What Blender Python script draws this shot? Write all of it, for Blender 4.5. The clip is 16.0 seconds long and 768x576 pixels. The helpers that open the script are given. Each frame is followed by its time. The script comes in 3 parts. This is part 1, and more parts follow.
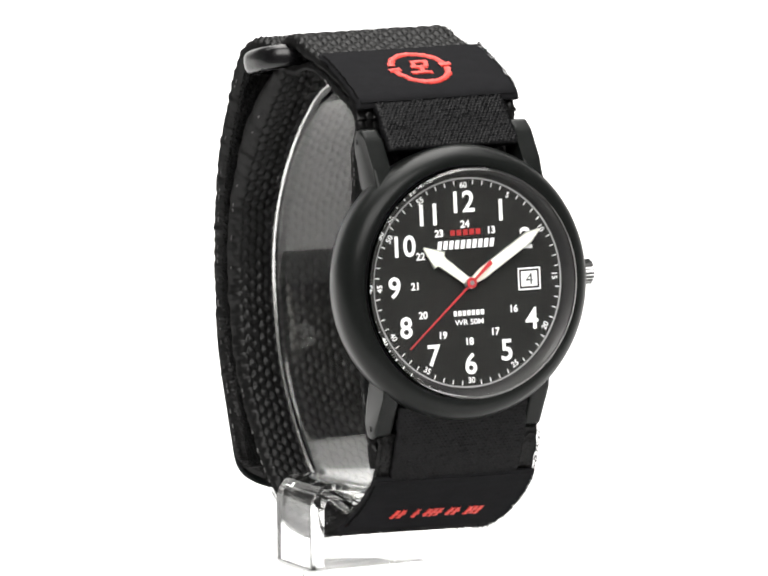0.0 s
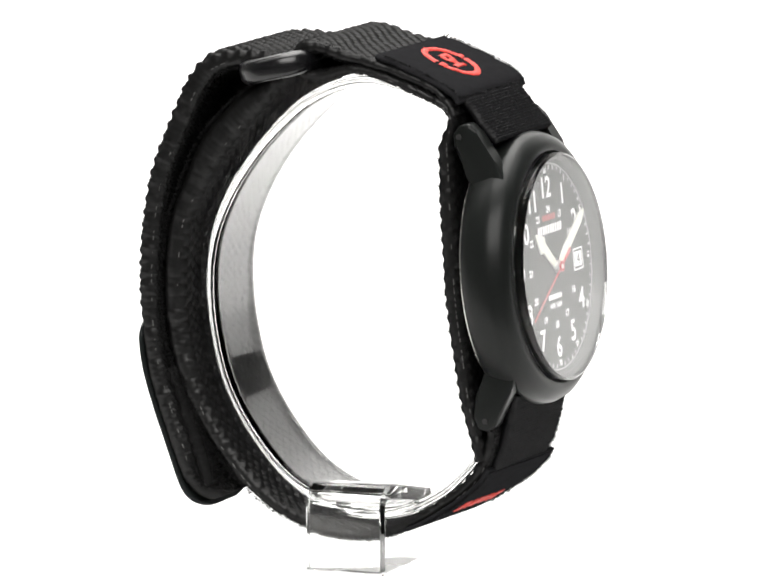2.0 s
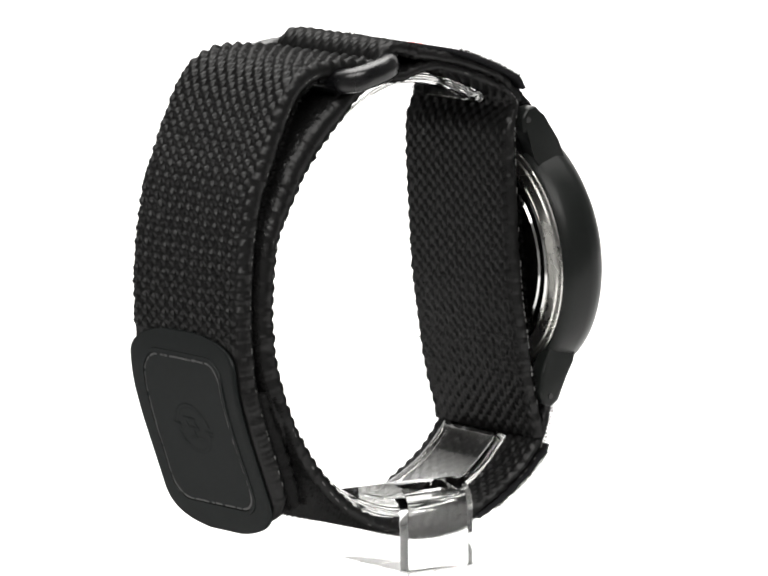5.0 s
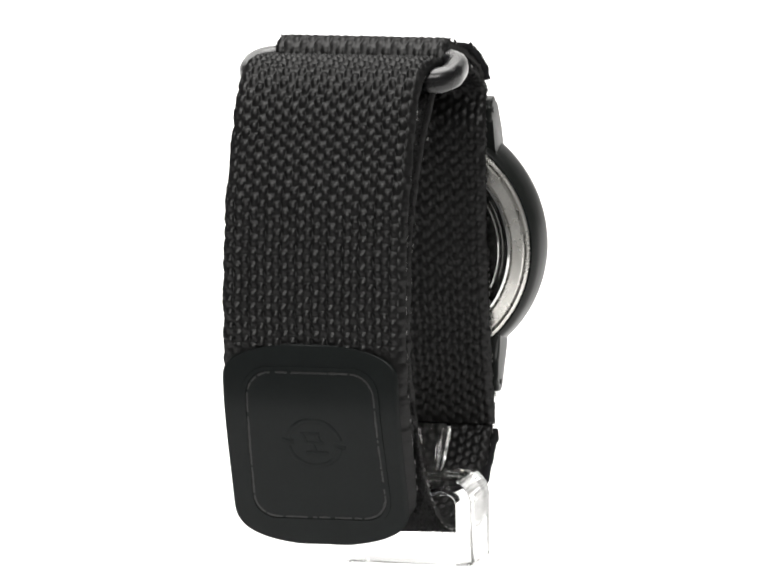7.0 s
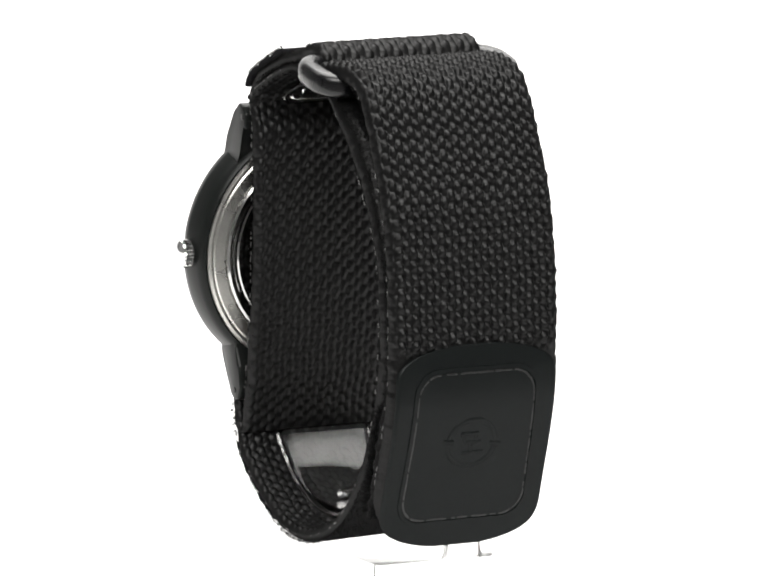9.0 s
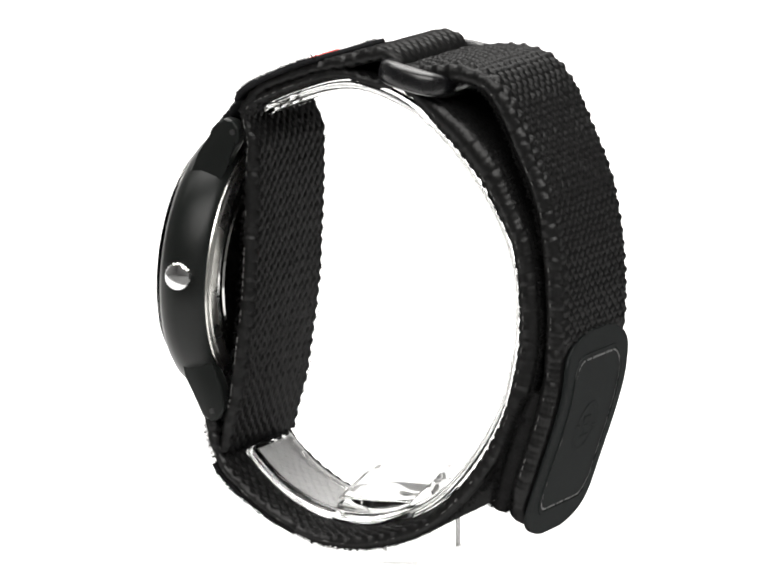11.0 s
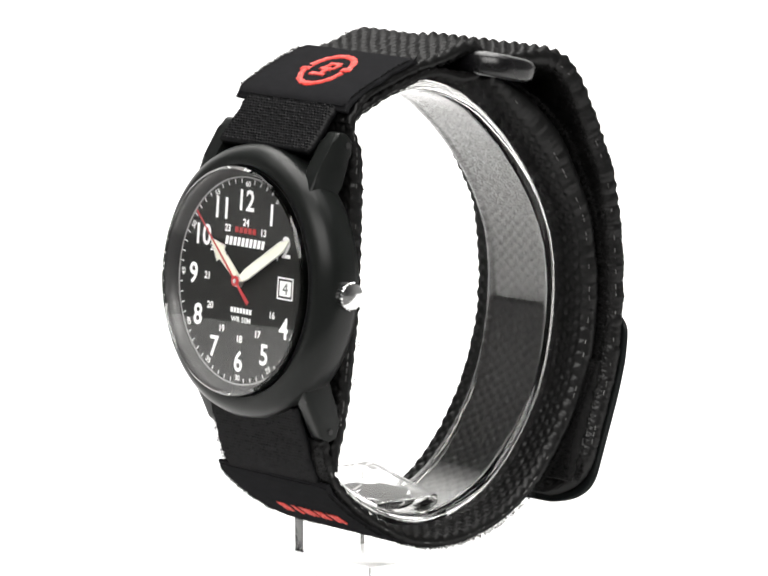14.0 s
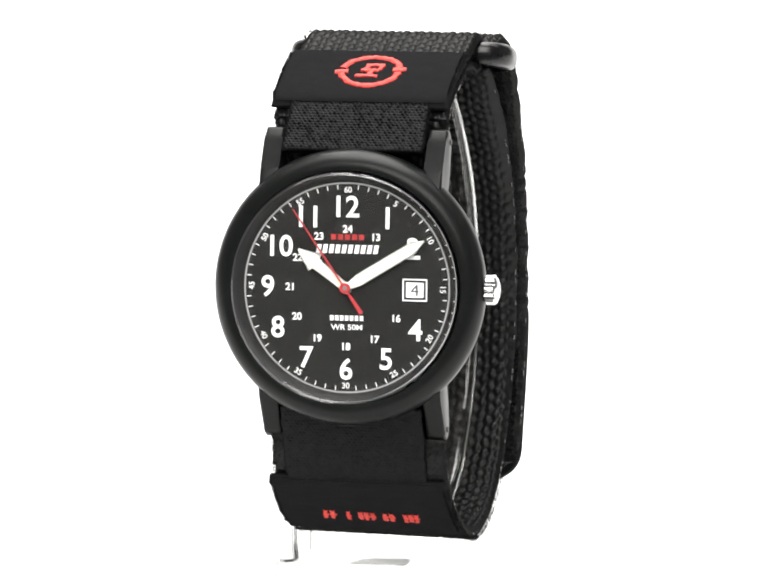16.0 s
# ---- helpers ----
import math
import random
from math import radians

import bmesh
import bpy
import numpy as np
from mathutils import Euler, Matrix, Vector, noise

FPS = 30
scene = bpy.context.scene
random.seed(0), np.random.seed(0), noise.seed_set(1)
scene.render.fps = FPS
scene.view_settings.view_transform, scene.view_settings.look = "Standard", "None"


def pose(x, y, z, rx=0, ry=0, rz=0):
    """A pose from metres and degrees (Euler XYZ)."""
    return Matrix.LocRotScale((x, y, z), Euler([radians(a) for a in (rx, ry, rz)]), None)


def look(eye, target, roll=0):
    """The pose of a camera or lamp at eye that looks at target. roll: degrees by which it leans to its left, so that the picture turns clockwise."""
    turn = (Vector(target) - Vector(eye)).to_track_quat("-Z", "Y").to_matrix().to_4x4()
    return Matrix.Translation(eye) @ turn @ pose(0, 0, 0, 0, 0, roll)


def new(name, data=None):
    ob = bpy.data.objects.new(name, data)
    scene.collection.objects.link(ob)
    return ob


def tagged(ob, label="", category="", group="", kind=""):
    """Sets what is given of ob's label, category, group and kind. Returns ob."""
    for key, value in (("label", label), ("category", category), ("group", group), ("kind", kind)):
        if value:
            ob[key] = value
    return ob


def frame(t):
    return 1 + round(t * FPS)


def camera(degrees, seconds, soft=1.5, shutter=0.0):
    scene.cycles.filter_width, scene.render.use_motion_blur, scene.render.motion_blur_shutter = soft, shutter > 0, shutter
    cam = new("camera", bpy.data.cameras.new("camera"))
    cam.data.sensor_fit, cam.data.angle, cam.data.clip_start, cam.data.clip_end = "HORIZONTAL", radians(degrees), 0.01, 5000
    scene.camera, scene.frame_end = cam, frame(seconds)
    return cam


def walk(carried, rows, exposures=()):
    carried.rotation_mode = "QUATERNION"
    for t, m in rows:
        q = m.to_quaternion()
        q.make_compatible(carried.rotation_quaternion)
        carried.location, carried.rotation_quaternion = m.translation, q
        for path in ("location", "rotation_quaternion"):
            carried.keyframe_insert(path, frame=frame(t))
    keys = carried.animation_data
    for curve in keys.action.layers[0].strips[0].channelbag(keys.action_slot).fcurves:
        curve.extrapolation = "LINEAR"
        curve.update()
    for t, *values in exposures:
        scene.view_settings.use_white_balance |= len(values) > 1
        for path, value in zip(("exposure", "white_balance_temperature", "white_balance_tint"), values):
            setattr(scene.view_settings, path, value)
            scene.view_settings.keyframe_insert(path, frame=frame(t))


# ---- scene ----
# camera: a long lens on a tripod, looking slightly down at a turning display
MM = 0.001
cam = camera(5.447, 16.0, soft=1.9)
EYE = Vector((0.24 * MM, -1153.2 * MM, 218.18 * MM))
AIM = EYE + Vector((0, math.cos(radians(8.213)), -math.sin(radians(8.213))))
walk(cam, [(0.0, look(EYE, AIM, -0.495)), (16.0, look(EYE, AIM, -0.495))])

# how far the display has turned, in degrees
TURN = [(0.0, 26.2), (0.5, 36.35), (1.0, 46.55), (1.5, 56.85), (2.0, 67.1), (3.0, 86.95), (4.2, 110.2), (5.2, 129.5), (6.3, 150.7),
        (7.0, 165.4), (7.5, 175.6), (8.0, 186.6), (8.5, 196.3), (9.2, 209.9), (10.2, 230.6), (11.3, 253.5), (12.0, 267.6),
        (13.0, 288.0), (14.0, 308.65), (15.0, 328.7), (16.0, 347.2)]

# ---- light: a grey photo studio with soft boxes over and before the table ----
world = bpy.data.worlds.new("studio_world")
scene.world = world
world.use_nodes = True
world.node_tree.nodes["Background"].inputs[0].default_value = (1, 1, 1, 1)
world.node_tree.nodes["Background"].inputs[1].default_value = 0.0


def soft_box(name, eye, target, w, h, watts):
    lamp = bpy.data.lights.new(name, "AREA")
    lamp.shape, lamp.size, lamp.size_y, lamp.energy = "RECTANGLE", w, h, watts
    lamp.color = (1.0, 0.985, 0.96)
    ob = new(name, lamp)
    ob.matrix_world = look(eye, target)
    return ob


soft_box("soft_box_top", (0, 0.5, 1.35), (0, 0.55, 0), 0.9, 1.7, 34)
soft_box("soft_box_front", (0, -0.95, 0.85), (0, 0, 0.05), 1.1, 0.7, 18)
soft_box("soft_box_back", (0, 0.35, 1.30), (0, 1.25, 0.25), 2.0, 1.1, 20)


# ---- materials ----
def material(name):
    m = bpy.data.materials.new(name)
    m.use_nodes = True
    nt = m.node_tree
    return m, nt, nt.nodes["Principled BSDF"]


def node(nt, kind, **inputs):
    n = nt.nodes.new(kind)
    for k, v in inputs.items():
        n.inputs[k.replace("_", " ")].default_value = v
    return n


def surface(name, color, rough, metal=0.0, grain=0.0, scale=1500.0, bump=0.0, spec=0.5, stretch=(1, 1, 1), gloss=0.0):
    """A surface whose colour, gloss and relief vary with noise at two scales."""
    m, nt, b = material(name)
    L = nt.links.new
    tc = nt.nodes.new("ShaderNodeTexCoord")
    mp = nt.nodes.new("ShaderNodeMapping")
    mp.inputs["Scale"].default_value = stretch
    L(tc.outputs["Object"], mp.inputs[0])
    n1 = node(nt, "ShaderNodeTexNoise", Scale=scale, Detail=4.0)
    n2 = node(nt, "ShaderNodeTexNoise", Scale=scale / 9, Detail=3.0)
    L(mp.outputs[0], n1.inputs["Vector"])
    L(mp.outputs[0], n2.inputs["Vector"])
    add = nt.nodes.new("ShaderNodeMath")
    add.operation = "MULTIPLY_ADD"
    L(n1.outputs["Fac"], add.inputs[0])
    add.inputs[1].default_value = 0.6
    mul = nt.nodes.new("ShaderNodeMath")
    mul.operation = "MULTIPLY"
    L(n2.outputs["Fac"], mul.inputs[0])
    mul.inputs[1].default_value = 0.4
    L(mul.outputs[0], add.inputs[2])
    ramp = nt.nodes.new("ShaderNodeValToRGB")
    ramp.color_ramp.elements[0].position, ramp.color_ramp.elements[1].position = 0.3, 0.7
    c2 = tuple(min(1, c * (1 + grain)) for c in color)
    c1 = tuple(c * (1 - grain) for c in color)
    ramp.color_ramp.elements[0].color = (*c1, 1)
    ramp.color_ramp.elements[1].color = (*c2, 1)
    L(add.outputs[0], ramp.inputs[0])
    L(ramp.outputs[0], b.inputs["Base Color"])
    rr = nt.nodes.new("ShaderNodeMapRange")
    rr.inputs["To Min"].default_value, rr.inputs["To Max"].default_value = max(0.02, rough - 0.08), min(1, rough + 0.08)
    L(n2.outputs["Fac"], rr.inputs[0])
    L(rr.outputs[0], b.inputs["Roughness"])
    b.inputs["Metallic"].default_value = metal
    b.inputs["Specular IOR Level"].default_value = spec
    if bump:
        bp = nt.nodes.new("ShaderNodeBump")
        bp.inputs["Strength"].default_value, bp.inputs["Distance"].default_value = bump, 0.0001
        L(add.outputs[0], bp.inputs["Height"])
        L(bp.outputs[0], b.inputs["Normal"])
    if gloss:
        # a fibrous surface: a thin even gloss over the body
        g = node(nt, "ShaderNodeBsdfGlossy", Roughness=rough)
        mix = node(nt, "ShaderNodeMixShader", Fac=gloss)
        if bump:
            L(bp.outputs[0], g.inputs["Normal"])
        L(b.outputs[0], mix.inputs[1])
        L(g.outputs[0], mix.inputs[2])
        L(mix.outputs[0], nt.nodes["Material Output"].inputs["Surface"])
    return m


WEBBING = surface("black nylon webbing", (0.0052, 0.0052, 0.0052), 0.34, grain=0.5, scale=5200, bump=0.45, spec=0.0, gloss=0.022)
PILE = surface("black loop pile", (0.006, 0.006, 0.006), 0.95, grain=0.4, scale=4200, bump=0.9, spec=0.15)
PATCH = surface("black woven patch", (0.009, 0.009, 0.010), 0.85, grain=0.3, scale=4000, bump=0.3, spec=0.0, stretch=(1, 1, 3), gloss=0.008)
ELASTIC = surface("black knit elastic", (0.0045, 0.0045, 0.005), 0.42, grain=0.5, scale=3600, bump=0.8, spec=0.0, gloss=0.014)
RESIN = surface("matte black resin", (0.0075, 0.0085, 0.008), 0.32, grain=0.12, scale=2500, bump=0.05, spec=0.17)
RUBBER = surface("black moulded rubber", (0.0068, 0.0082, 0.0082), 0.36, grain=0.15, scale=2500, bump=0.10, spec=0.0, gloss=0.014)
RING = surface("black moulded plastic", (0.004, 0.004, 0.0045), 0.26, grain=0.1, scale=2000, bump=0.05, spec=0.45)
STEEL = surface("brushed steel", (0.62, 0.61, 0.58), 0.28, metal=1.0, grain=0.1, scale=2500, bump=0.05)
CHROME = surface("polished steel", (0.75, 0.75, 0.75), 0.12, metal=1.0, grain=0.05, scale=1500)
MIRROR = surface("mirror-polished steel", (0.58, 0.58, 0.57), 0.1, metal=1.0, grain=0.08, scale=900)
GASKET = surface("black gasket", (0.01, 0.01, 0.01), 0.5, grain=0.2, scale=1500)
DIAL = surface("matte black dial", (0.013, 0.0132, 0.012), 0.7, grain=0.15, scale=5000, spec=0.12)
FLANGE = surface("black dial ring", (0.010, 0.010, 0.010), 0.4, grain=0.1, scale=3000)
WHITE = surface("white dial print", (0.86, 0.86, 0.86), 0.55, grain=0.04, scale=5000)
TRACK = surface("grey-white track print", (0.30, 0.30, 0.30), 0.5, grain=0.05, scale=5000)
REDPRINT = surface("red dial print", (0.34, 0.012, 0.012), 0.5, grain=0.1, scale=4000)
LUME = surface("pale lume paint", (0.74, 0.76, 0.64), 0.6, grain=0.06, scale=3000)
SILVER = surface("silver hand edge", (0.70, 0.70, 0.68), 0.3, metal=0.9, grain=0.05, scale=3000)
REDHAND = surface("red hand paint", (0.42, 0.025, 0.030), 0.4, grain=0.08, scale=3000)
THREAD = surface("red embroidery thread", (0.62, 0.035, 0.022), 0.6, grain=0.35, scale=3500, bump=0.6)
# paler than the webbing: the backdrop's glint on edge threads, put into the colour
GLINTTHREAD = surface("edge thread in glint colour", (0.08, 0.08, 0.078), 0.25, grain=0.3, scale=3000, spec=0.7)
STUDIO = surface("white seamless paper", (0.74, 0.74, 0.74), 0.9, grain=0.01, scale=12)
WALL = surface("grey studio paint", (0.34, 0.34, 0.34), 0.9, grain=0.06, scale=8)
FLOOR = surface("dark studio floor paint", (0.09, 0.09, 0.09), 0.8, grain=0.1, scale=8)


def clear(name, ior, rough=0.0, tint=(1, 1, 1)):
    m, nt, b = material(name)
    b.inputs["Base Color"].default_value = (*tint, 1)
    b.inputs["Transmission Weight"].default_value = 1.0
    b.inputs["IOR"].default_value = ior
    b.inputs["Roughness"].default_value = rough
    return m


ACRYLIC = clear("clear acrylic", 1.45, 0.02, (0.985, 0.99, 0.98))
CRYSTAL = clear("mineral glass", 1.45, 0.0)


# ---- building helpers ----
def smooth(ob, angle=40):
    me = ob.data
    for p in me.polygons:
        p.use_smooth = True
    me.set_sharp_from_angle(angle=radians(angle))
    return ob


def part(name, bm, mat, parent, label="", m=None, angle=40):
    """One bmesh (in millimetres) as one mesh object under its parent."""
    if m is not None:
        bm.transform(m)
    bmesh.ops.scale(bm, vec=(MM, MM, MM), verts=bm.verts)
    bmesh.ops.recalc_face_normals(bm, faces=bm.faces)
    me = bpy.data.meshes.new(name)
    bm.to_mesh(me)
    bm.free()
    me.materials.append(mat)
    ob = new(name, me)
    ob.parent = parent
    if label:
        tagged(ob, label)
    return smooth(ob, angle)


def spline(points, step):
    """A smooth line through points of any number of values, sampled at about even steps in its first two."""
    P = np.array(points, float)
    P = np.vstack([2 * P[0] - P[1], P, 2 * P[-1] - P[-2]])
    out = []
    for i in range(1, len(P) - 2):
        a, b, c, d = P[i - 1:i + 3]
        for t in np.linspace(0, 1, 40, endpoint=False):
            out.append(0.5 * (2 * b + (c - a) * t + (2 * a - 5 * b + 4 * c - d) * t * t + (3 * b - 3 * c + d - a) * t ** 3))
    out.append(P[-2])
    out = np.array(out)
    s = np.r_[0, np.cumsum(np.hypot(*np.diff(out[:, :2], axis=0).T))]
    q = np.linspace(0, s[-1], max(3, int(s[-1] / step) + 1))
    return np.stack([np.interp(q, s, out[:, k]) for k in range(out.shape[1])], 1), q


def weave(u, v, pu=1.125, pv=0.935):
    """Relief of the webbing, 0 to 1: fat cross ribs under bundles of fine lengthwise threads, with a small pit beside each bundle."""
    u = u + 0.10 * np.sin(v * 0.9) + 0.05 * np.sin(v * 2.7 + u)
    v = v + 0.08 * np.sin(u * 0.7) + 0.04 * np.sin(u * 2.3 + v * 0.4)
    col = np.floor(u / pu)
    bundle = np.abs(np.sin(np.pi * u / pu)) ** 0.6
    over = 0.5 + 0.5 * np.sin(np.pi * v / pv + np.pi * col)
    loose = np.random.default_rng(9).random(4096)[((col * 131 + np.floor(v / pv) * 37) % 4096).astype(int)]
    threads = np.abs(np.sin(np.pi * u / 0.375))
    pit = np.exp(-((np.mod(u, 2 * pu) - pu) / 0.22) ** 2 - ((np.mod(v, 2 * pv) - pv) / 0.3) ** 2)
    return bundle * over ** 0.7 * (0.62 + 0.2 * loose + 0.18 * threads) - 0.5 * pit


def tab_weave(u, v):
    """The webbing's relief, pressed flat under the rubber pad."""
    return weave(u, v) * np.clip((54.0 - v) / 2.0, 0, 1)


def rib(u, v, pu=0.62, pv=0.44):
    """Relief of a fine knit."""
    row = np.floor(v / pv)
    col = np.floor(u / pu + 0.5 * row)
    loose = np.random.default_rng(3).random(4096)[((col * 131 + row * 17) % 4096).astype(int)]
    return np.abs(np.sin(np.pi * (u / pu + 0.5 * row))) * np.abs(np.sin(np.pi * v / pv)) * (0.35 + 0.9 * loose ** 2)


def fuzz(u, v):
    rng = np.random.default_rng(5)
    return rng.random(u.shape) ** 2


def band(name, path, half, x0, mat, parent, label="", out=None, inn=None, amp=0.0, amp_in=0.0, step=0.25, across=0.25, ragged=0.08, skew=0.0, twist=0.0, ends=None):
    """A strap that runs along path (y, z, thickness) with the given half width; the left of its way is its outer face."""
    P, S = spline(path, step)
    T = np.gradient(P[:, :2], axis=0)
    T /= np.linalg.norm(T, axis=1)[:, None]
    N = np.stack([-T[:, 1], T[:, 0]], 1)
    nx = max(3, int(2 * half / across) + 1)
    X = np.linspace(-1, 1, nx)
    ns = len(P)
    rng = np.random.default_rng(len(name) + ns)
    wob = [np.interp(S, np.linspace(0, S[-1], int(S[-1] / 0.9) + 2), rng.normal(0, ragged, int(S[-1] / 0.9) + 2)) for _ in range(2)]
    # the edge yarn bulges where the weft turns
    edge = 0.05 * np.abs(np.sin(np.pi * S / 0.94)) if amp > 0.05 else 0 * S
    hl, hr = half + wob[0] + edge, half + wob[1] + edge
    if ends is not None:
        k = ends(S, S[-1])
        hl, hr = hl * k, hr * k
    XX = np.where(X[None] < 0, X[None] * hl[:, None], X[None] * hr[:, None])
    SS = np.repeat(S[:, None], nx, 1)
    lim = np.clip((1 - np.abs(X)) * half / np.maximum(0.6 * P[:, 2:3], 0.05), 0, 1)
    round_ = np.sqrt(np.clip(1 - (1 - lim) ** 2, 0.02, 1))
    th = P[:, 2:3] * 0.5 * round_
    ho = amp * out(XX + 100, SS) * round_ if out else 0
    hi = amp_in * inn(XX + 100, SS + 0.3) * round_ if inn else 0
    def grid(side, h):
        off = side * (th + h)
        y = P[:, 0:1] + N[:, 0:1] * off + twist * XX
        z = P[:, 1:2] + N[:, 1:2] * off - skew * XX
        return np.stack([x0 + XX, y, z], -1)
    A, B = grid(1, ho), grid(-1, hi)
    V = np.concatenate([A.reshape(-1, 3), B.reshape(-1, 3)]) * MM
    k = ns * nx
    i = np.arange(ns - 1)[:, None] * nx + np.arange(nx - 1)[None]
    i = i.ravel()
    F = [np.stack([i, i + nx, i + nx + 1, i + 1], 1), np.stack([k + i, k + i + 1, k + i + nx + 1, k + i + nx], 1)]
    r = np.arange(ns - 1) * nx
    F.append(np.stack([r, k + r, k + r + nx, r + nx], 1))
    r = r + nx - 1
    F.append(np.stack([r, r + nx, k + r + nx, k + r], 1))
    c = np.arange(nx - 1)
    F.append(np.stack([c, c + 1, k + c + 1, k + c], 1))
    c = c + (ns - 1) * nx
    F.append(np.stack([c, k + c, k + c + 1, c + 1], 1))
    F = np.concatenate(F)
    me = bpy.data.meshes.new(name)
    me.vertices.add(len(V))
    me.vertices.foreach_set("co", V.ravel())
    me.loops.add(F.size)
    me.loops.foreach_set("vertex_index", F.ravel().astype(np.int32))
    me.polygons.add(len(F))
    me.polygons.foreach_set("loop_start", np.arange(0, F.size, 4, dtype=np.int32))
    me.polygons.foreach_set("use_smooth", np.ones(len(F), bool))
    me.update(calc_edges=True)
    me.validate()
    me.flip_normals()
    me.materials.append(mat)
    ob = new(name, me)
    ob.parent = parent
    if label:
        tagged(ob, label)
    return ob


def lathe(profile, n=96):
    """A body turned about z from (radius, height) pairs; radius 0 closes it."""
    bm = bmesh.new()
    rings = []
    for r, z in profile:
        if r < 1e-6:
            rings.append([bm.verts.new((0, 0, z))])
        else:
            rings.append([bm.verts.new((r * math.cos(2 * math.pi * i / n), r * math.sin(2 * math.pi * i / n), z)) for i in range(n)])
    for a, b in zip(rings, rings[1:]):
        for i in range(n):
            j = (i + 1) % n
            if len(a) == 1:
                bm.faces.new((a[0], b[i], b[j]))
            elif len(b) == 1:
                bm.faces.new((a[i], b[0], a[j]))
            else:
                bm.faces.new((a[i], b[i], b[j], a[j]))
    return bm


def prism(outline, z0, z1, bevel=0.0, seg=2):
    """An outline of (x, y) raised from z0 to z1."""
    bm = bmesh.new()
    lo = [bm.verts.new((x, y, z0)) for x, y in outline]
    hi = [bm.verts.new((x, y, z1)) for x, y in outline]
    bm.faces.new(lo[::-1])
    bm.faces.new(hi)
    n = len(outline)
    for i in range(n):
        bm.faces.new((lo[i], lo[(i + 1) % n], hi[(i + 1) % n], hi[i]))
    if bevel:
        bmesh.ops.bevel(bm, geom=list(bm.edges), offset=bevel, segments=seg, profile=0.6, affect="EDGES", clamp_overlap=True)
    return bm


def rounded(w, h, r, n=8, cx=0, cy=0):
    pts = []
    for sx, sy, a0 in ((1, 1, 0), (-1, 1, 90), (-1, -1, 180), (1, -1, 270)):
        for i in range(n + 1):
            a = radians(a0 + 90 * i / n)
            pts.append((cx + sx * (w / 2 - r) + r * math.cos(a), cy + sy * (h / 2 - r) + r * math.sin(a)))
    return pts


def joined(*parts):
    bm = bmesh.new()
    for p in parts:
        me = bpy.data.meshes.new("t")
        p.to_mesh(me)
        p.free()
        bm.from_mesh(me)
        bpy.data.meshes.remove(me)
    return bm


def turned(x, y, a):
    """A place on the dial, and a turn there, by clock angle in degrees."""
    return Matrix.Translation((x, y, 0)) @ Matrix.Rotation(radians(a), 4, "Z")


# ---- the place ----
def studio():
    """White seamless paper that lies on the table and rises behind, in a closed grey studio."""
    line = [(-0.09, 0.0), (0.75, 0.0)]
    line += [(0.75 + 0.5 * math.sin(radians(a)), 0.5 - 0.5 * math.cos(radians(a))) for a in range(6, 91, 6)]
    line += [(1.25, 1.6)]
    bm = bmesh.new()
    rows = [(bm.verts.new((-1.2, y, z)), bm.verts.new((1.2, y, z))) for y, z in line]
    for a, b in zip(rows, rows[1:]):
        bm.faces.new((a[0], a[1], b[1], b[0]))
    me = bpy.data.meshes.new("backdrop")
    bmesh.ops.recalc_face_normals(bm, faces=bm.faces)
    bm.to_mesh(me)
    bm.free()
    me.materials.append(STUDIO)
    tagged(smooth(new("backdrop", me)), "white seamless paper backdrop under and behind the display", "backdrop", kind="structure")
    for name, size, at in (("wall_north", (4.2, 0.1, 2.6), (0, 2.05, 1.25)), ("wall_south", (4.2, 0.1, 2.6), (0, -2.05, 1.25)),
                           ("wall_east", (0.1, 4.0, 2.6), (2.05, 0, 1.25)), ("wall_west", (0.1, 4.0, 2.6), (-2.05, 0, 1.25)),
                           ("ceiling", (4.2, 4.2, 0.1), (0, 0, 2.6)), ("floor", (4.2, 4.2, 0.1), (0, 0, -0.052))):
        bm = bmesh.new()
        bmesh.ops.create_cube(bm, size=1)
        bmesh.ops.scale(bm, vec=size, verts=bm.verts)
        me = bpy.data.meshes.new(name)
        bm.to_mesh(me)
        bm.free()
        me.materials.append(FLOOR if name == "floor" else WALL)
        ob = tagged(new(name, me), "plain grey painted studio " + name.split("_")[0], name.split("_")[0], kind="structure")
        ob.location = at


studio()

# ---- the display stand ----
stand = tagged(new("display_stand"), "clear acrylic watch display stand with open C-shaped cuff", "display stand")

CUFF = [(-14.3, 78.2, 1.7), (-11.5, 79.5, 1.7), (-8, 80.8, 1.7), (-4, 82.0, 1.7), (0, 82.4, 1.7), (4, 81.5, 1.7), (8, 79.7, 1.7), (11.5, 77.2, 1.7), (16.6, 72.0, 1.7), (20.9, 65.8, 1.7), (23.8, 59, 1.7),
        (24.7, 52, 1.7), (24.0, 44, 1.7), (21.9, 36.5, 1.7), (17.8, 29.5, 1.7), (12.4, 23.7, 1.7), (6, 20.4, 1.7), (0, 19.4, 1.7), (-6, 20.3, 1.7), (-11.5, 23.0, 1.7), (-15, 25.9, 1.7), (-17.6, 28.8, 1.7)]


